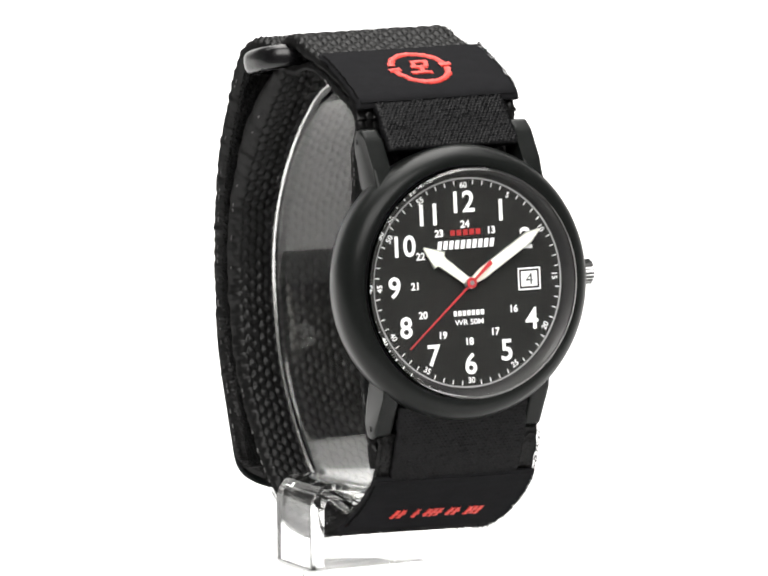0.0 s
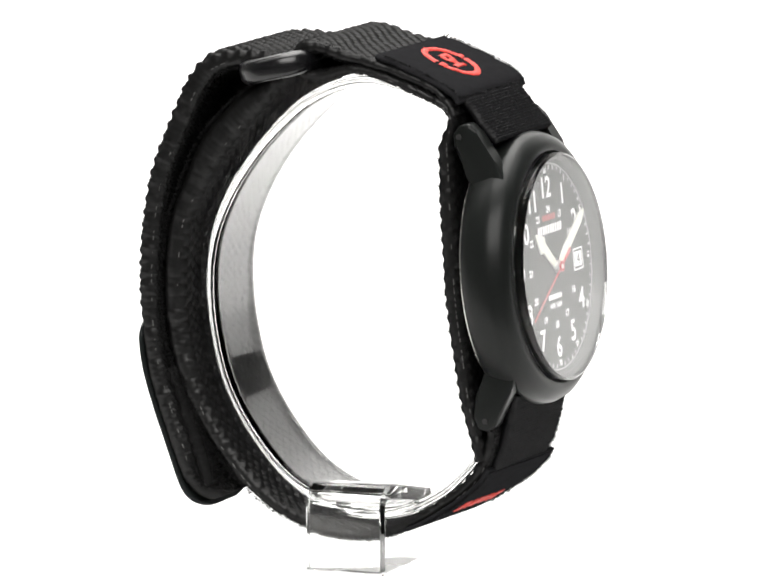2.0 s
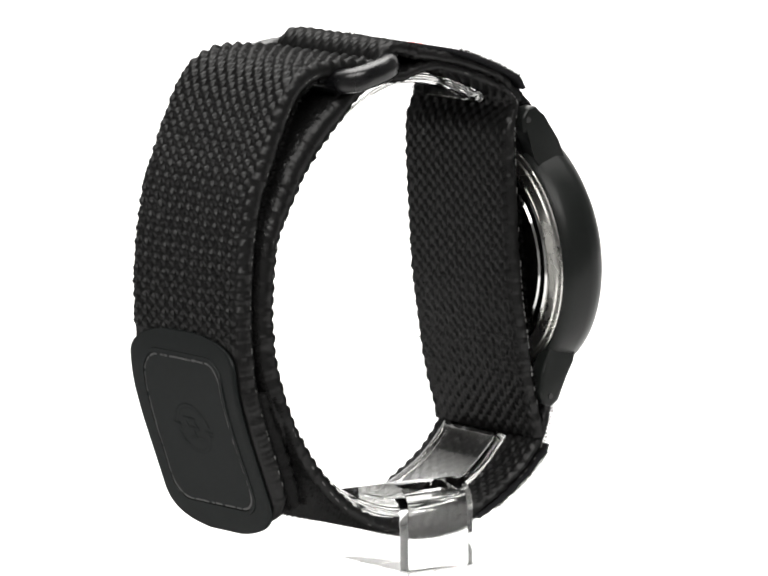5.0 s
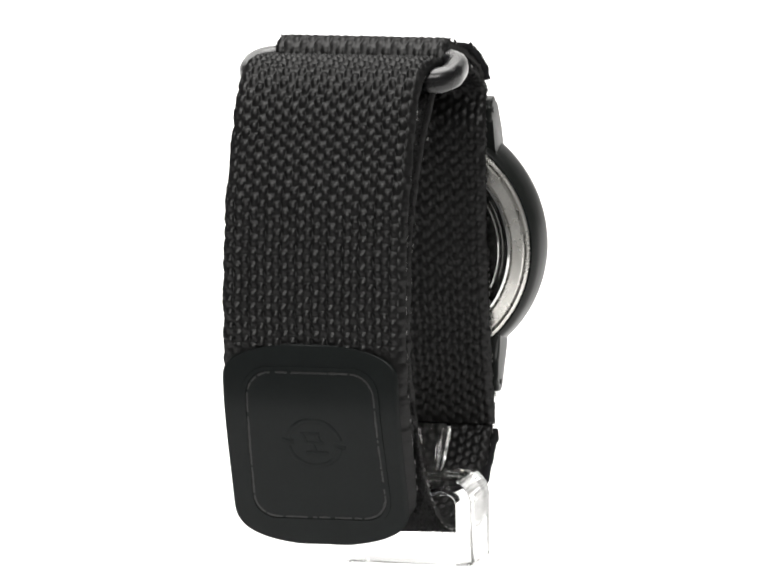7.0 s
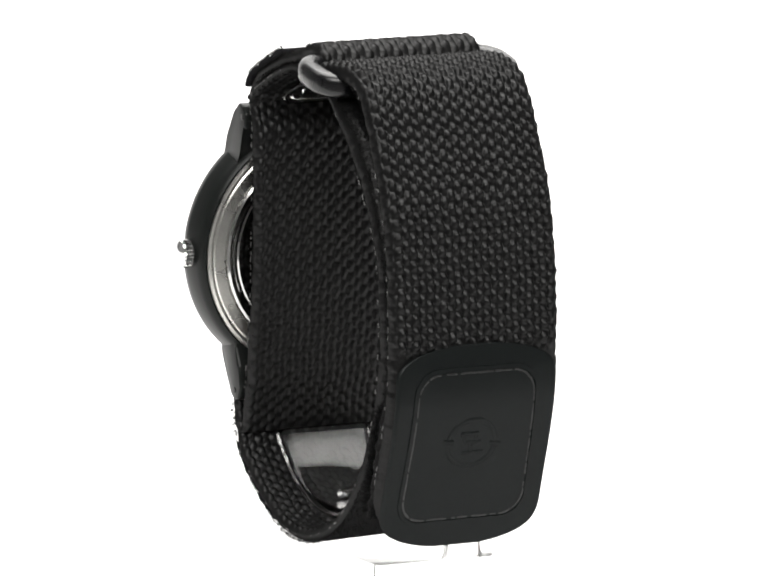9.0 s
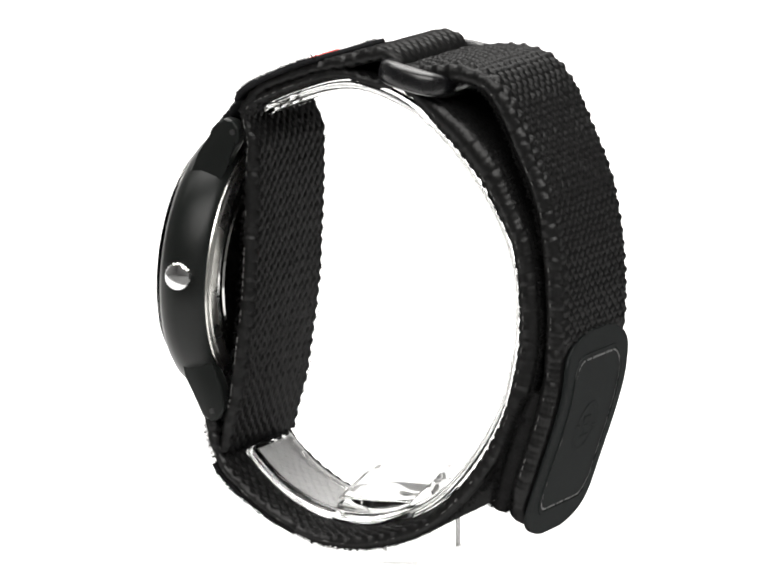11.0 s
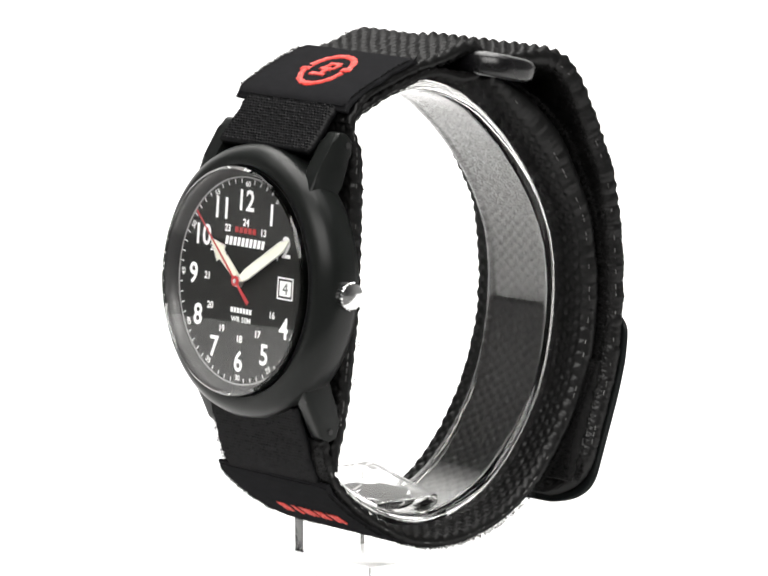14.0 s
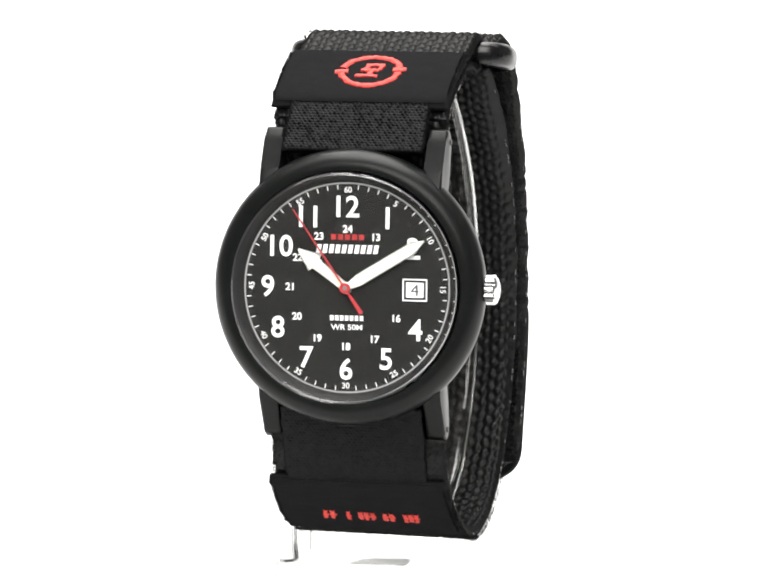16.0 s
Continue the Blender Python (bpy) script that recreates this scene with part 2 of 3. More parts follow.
def display_stand():
    band("cuff", CUFF, 7.4, 1.6, ACRYLIC, stand, "clear bent acrylic cuff", step=1.2, across=0.8, ragged=0.0)
    # bent bracket: a flat arm under the cuff that turns down into the post
    line = [(5.0, 21.8), (-9.0, 24.6), (-10.8, 24.8)]
    line += [(-10.8 - 3.6 * math.sin(radians(a)), 21.2 + 3.6 * math.cos(radians(a))) for a in range(15, 91, 15)]
    line += [(-14.4, 12.2)]
    inner = [(-12.2, 12.2), (-12.2, 21.2)]
    inner += [(-10.8 - 1.4 * math.cos(radians(a)), 21.2 + 1.4 * math.sin(radians(a))) for a in range(15, 91, 15)]
    inner += [(-9.0, 22.4), (5.0, 19.8)]
    bm = prism(line + inner, -5.3, 6.1, 0.35, 3)
    turn = Matrix(((1, 0, 0, 0), (0, 0, 1, 0), (0, 1, 0, 0), (0, 0, 0, 1)))
    part("post", bm, ACRYLIC, stand, "clear bent acrylic post", turn, 30)
    bm = prism(rounded(20.0, 12.6, 1.2, 6, -5.6, 0.3), -0.8, 12.4, 0.6, 3)
    part("base", bm, ACRYLIC, stand, "thick clear acrylic foot", None, 30)

    for ob in stand.children:
        ob.visible_shadow = False


display_stand()

# ---- the watch ----
watch = tagged(new("wristwatch"), "black field wristwatch on black nylon hook-and-loop strap", "wristwatch")
XC = 0.8
XB = 1.7  # the strap sits a little off centre behind
XT, TWIST = 1.5, 0.02  # and its folded end leans round
TILT, LEAN = radians(4.94), radians(-0.08)
EY0 = Vector((0, math.sin(TILT), math.cos(TILT)))
NORMAL = Vector((0, -math.cos(TILT), math.sin(TILT)))
EX = Vector((1, 0, 0)) * math.cos(LEAN) + EY0 * math.sin(LEAN)
EY = EY0 * math.cos(LEAN) - Vector((1, 0, 0)) * math.sin(LEAN)
CENTRE = Vector((0.74, -25.35, 55.68))
CASE = Matrix.Translation(CENTRE) @ Matrix((EX, EY, NORMAL)).transposed().to_4x4() @ Matrix.Scale(1.022, 4)


def strap():
    inner = [(9.2, 83.6, 1.2), (10.8, 82.6, 1.6), (12.4, 81.4, 2.4), (14.8, 79.4, 3.6), (17.7, 76.8, 4.3), (20.7, 73.5, 4.6), (22.5, 71.0, 4.5), (24.3, 67.5, 4.0), (25.9, 64.2, 3.6), (27.1, 61.1, 3.4),
             (27.9, 55.5, 3.5), (28.1, 49.5, 3.6), (27.3, 43, 3.5), (25.1, 36, 3.0), (21.7, 30, 2.5), (17, 24.2, 2.0), (11.5, 20.0, 1.6), (5.5, 17.8, 1.5), (0, 17.1, 1.4), (-5.5, 17.8, 1.3),
             (-10.5, 20.1, 1.2), (-15.5, 23.4, 1.2), (-19.2, 27.0, 1.2), (-21.0, 31, 1.3), (-21.4, 34.0, 1.2)]
    band("strap_band", inner, 12.6, XB - 0.4, WEBBING, watch, "black woven nylon strap with fuzzy loop pile", fuzz, weave, 0.25, 0.42, step=0.22, across=0.16, skew=0.025)
    tab = [(8.6, 84.4, 1.2), (10.0, 85.3, 1.5), (12.2, 85.4, 1.8), (15.5, 85.5, 2.3), (19.1, 85.2, 2.6), (22.3, 83.8, 2.9), (24.6, 80.9, 3.1), (26.3, 77.4, 3.2), (28.1, 73.3, 3.2), (30.3, 67.6, 3.1),
           (31.6, 60.5, 3.2), (32.1, 53.5, 3.2), (32.0, 47.0, 3.2), (31.4, 41, 3.3), (29.9, 35.4, 3.4), (28.1, 30.2, 3.4), (26.3, 24.8, 3.1), (24.7, 20.0, 2.2)]
    band("strap_tab", tab, 13.15, XT, WEBBING, watch, "black basket-weave strap end folded back", tab_weave, fuzz, 0.6, 0.3, step=0.16, across=0.11, twist=TWIST,
         ends=lambda s, n: np.sqrt(np.clip(1 - np.clip((s - n + 7) / 7.6, 0, 1) ** 2.6, 0.05, 1)))
    hook = [(28.9, 40.0, 1.6), (27.6, 36.3, 2.6), (25.8, 31.1, 2.8), (24.1, 25.9, 2.6), (23.2, 23.0, 1.8)]
    band("hook_patch", hook, 12.4, XT, PILE, watch, "black hook-and-loop patch inside the strap end", fuzz, fuzz, 0.3, 0.5, twist=TWIST, ragged=0.2)
    loop = [(-16.2, 78.4, 0.9), (-14.8, 80.4, 1.0), (-12.3, 82.5, 1.1), (-5, 85.1, 1.2), (0.7, 86.4, 1.5), (4.5, 87.5, 1.7), (6.9, 87.4, 1.7), (8.3, 86.0, 1.4), (7.6, 83.9, 1.2), (4.5, 83.4, 1.2),
            (0.8, 84.4, 1.0), (-2.2, 84.4, 1.0), (-5, 83.7, 1.0), (-9.3, 82.2, 1.0), (-12.1, 81.0, 1.0), (-14.2, 80.0, 1.0), (-15.5, 78.7, 1.0), (-15.7, 77.4, 1.1), (-15.3, 76.0, 1.4), (-14.7, 74, 1.9), (-14.7, 71.5, 2.2),
            (-14.8, 67, 2.3), (-15.1, 60, 2.3), (-15.7, 51, 2.3), (-16.7, 44, 2.2), (-17.7, 37.5, 2.0), (-19.1, 31.8, 1.6), (-19.6, 29.0, 1.2)]
    band("strap_loop", loop[::-1], 12.6, XC, WEBBING, watch, "black woven nylon strap behind the case", weave, weave, 0.36, 0.34, step=0.22, across=0.14)
    upper = [(-21.8, 74.6, 1.2), (-19.5, 77.0, 1.4), (-17.6, 79.3, 1.4), (-15.6, 81.2, 1.2), (-12.5, 82.8, 0.8)]
    band("upper_elastic", upper[::-1], 10.3, XC, ELASTIC, watch, "black knit elastic between the upper lugs", None, rib, 0.0, 0.3, step=0.1, across=0.12)
    lower = [(-24.2, 38.4, 1.2), (-23.0, 34.0, 1.4), (-21.8, 30.0, 1.4), (-19.9, 26.8, 1.2), (-17.2, 24.2, 0.8)]
    band("lower_elastic", lower, 10.3, XC, ELASTIC, watch, "black knit elastic between the lower lugs", None, rib, 0.0, 0.16, step=0.1, across=0.12)
    return {"hook_patch": hook, "strap_band": inner, "strap_tab": tab, "strap_loop": loop[::-1]}


STRAPS = strap()


def on_case(bm):
    bm.transform(CASE)
    return bm


def case():
    bm = lathe([(15.9, -4.4), (16.1, 1.2), (16.3, 1.5), (16.9, 1.55), (17.6, 1.3), (18.5, 0.5), (19.05, -0.7), (19.2, -1.9), (18.75, -4.3), (18.4, -5.3), (17.9, -5.7), (15.9, -5.7), (15.9, -4.4)], 128)
    part("case", on_case(bm), RESIN, watch, "matte black resin case", None, 35)
    bm = lathe([(17.7, -5.5), (17.6, -5.95), (17.2, -6.1), (17.0, -5.95), (16.8, -5.95), (16.6, -6.15), (15.2, -6.45), (15.0, -6.2), (14.8, -6.2), (14.8, -5.5)], 128)
    part("case_back", on_case(bm), STEEL, watch, "brushed steel case back ring", None, 25)
    bm = lathe([(14.8, -5.6), (14.8, -6.35), (14.5, -6.55), (13.9, -6.55), (13.7, -6.4), (13.3, -6.4), (13.1, -6.65), (0, -6.7)], 128)
    part("back_plate", on_case(bm), MIRROR, watch, "polished steel back plate", None, 25)
    bm = lathe([(0, -0.6), (15.6, -0.6), (15.6, 0.0), (0, 0.0)], 96)
    dial = part("dial", on_case(bm), DIAL, watch, "matte black dial with white printing", None, 35)
    bm = lathe([(14.75, 0.02), (15.2, 1.0), (15.9, 1.5), (15.9, 0.02), (14.75, 0.02)], 96)
    part("dial_ring", on_case(bm), FLANGE, watch, "", None, 35)
    bm = lathe([(0, 1.62), (16.0, 1.62), (16.0, 2.5), (15.65, 2.85), (0, 2.85)], 128)
    part("crystal", on_case(bm), CRYSTAL, watch, "clear raised mineral crystal", None, 8).visible_shadow = False
    return dial


dial = case()


def finish():
    lug = [(-16.4, 74.1), (-16.2, 76.0), (-17.2, 77.3), (-18.7, 77.6), (-20.0, 76.2), (-22.6, 72.4), (-24.2, 69.5), (-24.0, 63.5), (-20.6, 65.5), (-18.8, 70.2)]
    low = [(-20.7, 41.5), (-19.4, 38.6), (-19.0, 35.5), (-19.8, 33.7), (-21.2, 33.4), (-22.5, 34.2), (-25.0, 39.7), (-26.2, 43.0), (-25.8, 48.0), (-22.0, 46.0)]
    flat = Matrix(((0, 0, 1, 0), (1, 0, 0, 0), (0, 1, 0, 0), (0, 0, 0, 1)))
    for outline, py, pz in ((lug, -17.2, 75.6), (low, -20.9, 35.0)):
        for s in (-1, 1):
            a, b = sorted((XC + s * 10.5, XC + s * 13.2))
            part("lug", prism(outline, a, b, 0.55, 3), RESIN, watch, "", flat, 30)
            bm = bmesh.new()
            bmesh.ops.create_cone(bm, cap_ends=True, segments=16, radius1=0.42, radius2=0.42, depth=0.3)
            part("pin_end", bm, GASKET, watch, "", Matrix.Translation((XC + s * 13.2, py, pz)) @ Matrix.Rotation(radians(90), 4, "Y"))
    # crown
    bm = bmesh.new()
    prof = [(0, 18.6), (0.9, 18.6), (0.9, 18.95), (1.75, 19.0), (1.95, 19.15), (1.95, 20.3), (1.8, 20.55), (1.2, 20.8), (0, 20.9)]
    bm = lathe(prof, 48)
    for v in bm.verts:
        r = math.hypot(v.co.x, v.co.y)
        if r > 1.9:
            k = 1 + 0.05 * (1 if int(round(math.degrees(math.atan2(v.co.y, v.co.x)) / 7.5)) % 2 else -1)
            v.co.x, v.co.y = v.co.x * k, v.co.y * k
    part("crown", on_case_at(bm, Matrix.Translation((0, 0, -2.6)) @ Matrix.Rotation(radians(90), 4, "Y")), CHROME, watch, "ribbed polished steel crown", None, 25)


def on_case_at(bm, m):
    bm.transform(m)
    return on_case(bm)


finish()


def flat_text(body, size, stretch=1.0, bold=0.0):
    """Letters as a flat bmesh about the origin, size in millimetres of cap height."""
    cu = bpy.data.curves.new("letters", "FONT")
    cu.body, cu.align_x, cu.align_y = body, "CENTER", "CENTER"
    cu.size, cu.resolution_u, cu.offset, cu.extrude = 1.0, 4, bold, 0.012
    ob = bpy.data.objects.new("letters", cu)
    me = bpy.data.meshes.new_from_object(ob)
    bm = bmesh.new()
    bm.from_mesh(me)
    bpy.data.objects.remove(ob)
    bpy.data.curves.remove(cu)
    bpy.data.meshes.remove(me)
    xs = [v.co.x for v in bm.verts]
    ys = [v.co.y for v in bm.verts]
    k = size / (max(ys) - min(ys))
    cx, cy = (max(xs) + min(xs)) / 2, (max(ys) + min(ys)) / 2
    for v in bm.verts:
        v.co = ((v.co.x - cx) * k * stretch, (v.co.y - cy) * k, 0.02 + v.co.z * 0.6)
    return bm


def dial_print():
    for h in (12, 1, 2, 4, 5, 6, 7, 8, 9, 10, 11):
        a = radians(30 * h)
        r = 11.25
        x, y = r * math.sin(a), r * math.cos(a)
        if h in (10, 2):
            x *= 0.96
        part("numeral", on_case_at(flat_text(str(h), 3.0, 0.98, 0.018), turned(x, y, 0)), WHITE, dial)
        a = radians(30 * h)
        part("small_numeral", on_case_at(flat_text(str(h + 12), 1.05, 1.0, 0.03), turned(8.15 * math.sin(a), 8.15 * math.cos(a), 0)), WHITE, dial)
    for m in range(60):
        a = -6 * m
        if m % 5:
            bm = prism(rounded(0.13, 0.62, 0.02, 1, 0, 13.95), 0.02, 0.05)
            part("minute_mark", on_case_at(bm, turned(0, 0, a)), WHITE, dial)
        else:
            t = flat_text(str(m or 60), 0.82, 1.0, 0.015)
            t.transform(Matrix.Translation((0, 13.55, 0)))
            if 100 < (-a) % 360 < 260:
                t.transform(Matrix.Translation((0, 13.55, 0)) @ Matrix.Rotation(math.pi, 4, "Z") @ Matrix.Translation((0, -13.55, 0)))
            part("minute_numeral", on_case_at(t, turned(0, 0, a)), WHITE, dial)
    bm = lathe([(14.36, 0.02), (14.36, 0.05), (14.6, 0.05), (14.6, 0.02), (14.36, 0.02)], 160)
    part("minute_track", on_case(bm), TRACK, dial)
    # names printed on the dial, as plain blocks
    for i in range(5):
        part("name_block", on_case_at(prism([(-0.36, -0.4), (0.36, -0.4), (0.36, 0.4), (-0.36, 0.4)], 0.02, 0.045), turned(-1.98 + i * 0.99, 7.0, 0)), REDPRINT, dial)
    for i in range(10):
        part("name_block", on_case_at(prism([(-0.42, -0.6), (0.2, -0.6), (0.42, 0.6), (-0.2, 0.6)], 0.02, 0.045), turned(-4.05 + i * 0.9, 5.35, 0)), WHITE, dial)
    for i in range(7):
        part("name_block", on_case_at(prism([(-0.26, -0.36), (0.26, -0.36), (0.26, 0.36), (-0.26, 0.36)], 0.02, 0.045), turned(-2.1 + i * 0.7, -4.2, 0)), WHITE, dial)
    part("dial_text", on_case_at(flat_text("WR 50M", 0.78, 1.15, 0.02), turned(0, -5.45, 0)), WHITE, dial)
    # date window
    bm = joined(*[prism(rounded(w, h, 0.05, 1, x, y), 0.02, 0.06) for w, h, x, y in ((3.5, 0.2, 0, 1.45), (3.5, 0.2, 0, -1.45), (0.2, 2.7, -1.65, 0), (0.2, 2.7, 1.65, 0))])
    part("date_frame", on_case_at(bm, turned(9.6, -0.1, 0)), WHITE, dial)
    part("date_disc", on_case_at(prism(rounded(2.5, 2.1, 0.08, 2), 0.01, 0.03), turned(9.6, -0.1, 0)), WHITE, dial, "white date disc")
    part("date_numeral", on_case_at(flat_text("4", 1.6, 1.1, 0.0), turned(9.6, -0.1, 0) @ Matrix.Translation((0, 0, 0.03))), GASKET, dial, "black date figure")


dial_print()


def pointers():
    hour = [(-0.62, 0.5), (0.62, 0.5), (0.85, 5.4), (1.5, 5.6), (0.15, 8.6), (-0.15, 8.6), (-1.5, 5.6), (-0.85, 5.4)]
    minute = [(-0.5, 0.5), (0.5, 0.5), (0.85, 2.2), (0.85, 11.0), (0.12, 12.9), (-0.12, 12.9), (-0.85, 11.0), (-0.85, 2.2)]
    for name, outline, a, z in (("hour_pointer", hour, -307.5, 0.55), ("minute_pointer", minute, -58.5, 0.8)):
        edge = part(name, on_case_at(prism(outline, z, z + 0.12), turned(0, 0, a)), SILVER, watch, "silver-edged pale luminous " + name.replace("_", " "))
        core = [(x * 0.84, 0.5 + (y - 0.5) * 0.985) for x, y in outline]
        part("lume", on_case_at(prism(core, z + 0.12, z + 0.17), turned(0, 0, a)), LUME, edge, "pale cream lume")
    bm = lathe([(0, 1.55), (0.3, 1.55), (0.34, 1.25), (0.8, 1.15), (0.85, 0.5), (0, 0.5)], 32)
    part("pinion", on_case(bm), SILVER, watch)


pointers()


# seconds pointer: built about its own axis, in the watch's space
def seconds():
    bm = joined(prism([(-0.3, -4.2), (0.3, -4.2), (0.12, 0), (0.09, 13.1), (-0.09, 13.1), (-0.14, 0)], 1.32, 1.42), lathe([(0.35, 1.32), (0.35, 1.5), (0.74, 1.5), (0.74, 1.32), (0.35, 1.32)], 32))
    return part("seconds_pointer", bm, REDHAND, watch, "thin red seconds pointer", Matrix.Scale(1.022, 4))


seconds_pointer = seconds()


def ring_buckle():
    """The plastic ring through which the strap folds back."""
    bm = bmesh.new()
    line = rounded(29.6, 8.6, 3.2, 8)
    rings = []
    for k, (x, y) in enumerate(line):
        (ax, ay), (bx, by) = line[k - 1], line[(k + 1) % len(line)]
        d = math.hypot(bx - ax, by - ay)
        nx, ny = (by - ay) / d, -(bx - ax) / d
        ring = []
        for j in range(16):
            a = 2 * math.pi * j / 16
            ca, sa = math.cos(a), math.sin(a)
            r = 1.65 * math.copysign(abs(ca) ** 0.75, ca)
            ring.append(bm.verts.new((x + nx * r, y + ny * r, 1.75 * math.copysign(abs(sa) ** 0.75, sa))))
        rings.append(ring)
    for a, b in zip(rings, rings[1:] + rings[:1]):
        for j in range(16):
            bm.faces.new((a[j], a[(j + 1) % 16], b[(j + 1) % 16], b[j]))
    part("ring_buckle", bm, RING, watch, "glossy black plastic ring buckle", Matrix.Translation((XC + 0.2, 11.2, 84.5)) @ Matrix.Rotation(radians(-13), 4, "X"), 50)


ring_buckle()


UP = [(-16.9, 80.2, 0.7), (-15.8, 81.7, 0.9), (-12.2, 83.6, 0.9), (-7, 85.7, 0.9), (-4.2, 86.5, 0.8)][::-1]
LOW = [(-21.0, 27.6, 0.6), (-19.7, 25.7, 0.6), (-16.0, 22.6, 0.6), (-11.1, 19.5, 0.6), (-8.4, 18.2, 0.6)]
PAD = [(33.85, 48.2, 0.5), (33.8, 44.0, 0.8), (33.2, 39.5, 0.9), (31.7, 34.3, 0.9), (29.9, 29.2, 0.9), (28.0, 23.8, 0.9), (26.2, 18.6, 0.8)]



def lay(bm, path, x0, side, lift, skew=0.0, twist=0.0):
    """Bend a flat shape (x across, y along from the path's start, z up) onto the face of a strap."""
    P, S = spline(path, 0.2)
    T = np.gradient(P[:, :2], axis=0)
    T /= np.linalg.norm(T, axis=1)[:, None]
    for v in bm.verts:
        i = min(max(np.searchsorted(S, v.co.y), 0), len(S) - 1)
        n = (-T[i, 1] * side, T[i, 0] * side)
        d = P[i, 2] / 2 + lift + v.co.z
        over = v.co.y - S[i]
        v.co = (x0 + v.co.x, P[i, 0] + T[i, 0] * over + n[0] * d + twist * v.co.x, P[i, 1] + T[i, 1] * over + n[1] * d - skew * v.co.x)
    return bm


def stroke(points, width, z0, z1, jag=0.0, step=0.35, seed=1):
    """A flat stitched line through points, with ragged edges."""
    rng = random.Random(seed)
    bm = bmesh.new()
    dense = []
    for (x0, y0), (x1, y1) in zip(points, points[1:]):
        n = max(1, int(math.hypot(x1 - x0, y1 - y0) / step))
        dense += [(x0 + (x1 - x0) * i / n, y0 + (y1 - y0) * i / n) for i in range(n)]
    dense.append(points[-1])
    prev = None
    for i, (x, y) in enumerate(dense):
        a, b = dense[max(0, i - 1)], dense[min(len(dense) - 1, i + 1)]
        dx, dy = b[0] - a[0], b[1] - a[1]
        k = math.hypot(dx, dy) or 1
        nx, ny = -dy / k, dx / k
        w0, w1 = width / 2 + rng.uniform(-jag, jag), width / 2 + rng.uniform(-jag, jag)
        zz = z1 + rng.uniform(-0.05, 0.05)
        row = [bm.verts.new((x + nx * w0, y + ny * w0, z0)), bm.verts.new((x + nx * w0 * 0.8, y + ny * w0 * 0.8, zz)),
               bm.verts.new((x - nx * w1 * 0.8, y - ny * w1 * 0.8, zz)), bm.verts.new((x - nx * w1, y - ny * w1, z0))]
        if prev:
            for j in range(3):
                bm.faces.new((prev[j], prev[j + 1], row[j + 1], row[j]))
        prev = row
    return bm


def emblem(width, jag, z1, r=4.0):
    """A round emblem in two arcs with side points and a plain figure inside."""
    arcs = []
    for k, (a0, a1) in enumerate(((12, 172), (192, 352))):
        pts = [(r * 1.05 * math.cos(radians(a)), r * math.sin(radians(a))) for a in range(a0, a1 + 1, 10)]
        arcs.append(stroke(pts, width, 0.0, z1, jag, seed=k))
    arcs.append(stroke([(r * 0.8, 0.25), (r * 1.28, 0.5)], width, 0.0, z1, jag, seed=5))
    arcs.append(stroke([(-r * 0.8, -0.25), (-r * 1.28, -0.5)], width, 0.0, z1, jag, seed=6))
    for k, line in enumerate((((-0.9, 1.5), (1.8, 1.5)), ((1.6, 1.5), (1.1, 0.1)), ((-1.4, 0.1), (1.2, 0.1)), ((-0.5, 1.4), (-0.9, 0.1)), ((-2.0, -1.5), (1.3, -1.5)), ((0.3, 0.1), (-0.2, -1.5)))):
        arcs.append(stroke(line, width * 0.8, 0.0, z1, jag, seed=10 + k))
    return joined(*arcs)


def dashes(path, x, side, lift, start, end, seed, keep=0.75, twist=0.0):
    """Short dashes along a strap's edge, for the glints on its edge threads."""
    rng = random.Random(seed)
    runs = []
    s = start
    while s < end:
        n = rng.uniform(0.35, 0.9)
        if rng.random() < keep:
            w = rng.uniform(0.07, 0.15)
            runs.append(stroke([(x + rng.uniform(-0.06, 0.06), s), (x + rng.uniform(-0.06, 0.06), s + n)], w, -0.05, 0.08, 0.02, 0.3, rng.random()))
        s += n + rng.uniform(0.15, 0.6)
    return lay(joined(*runs), path, 0.0, side, lift, 0.0, twist)


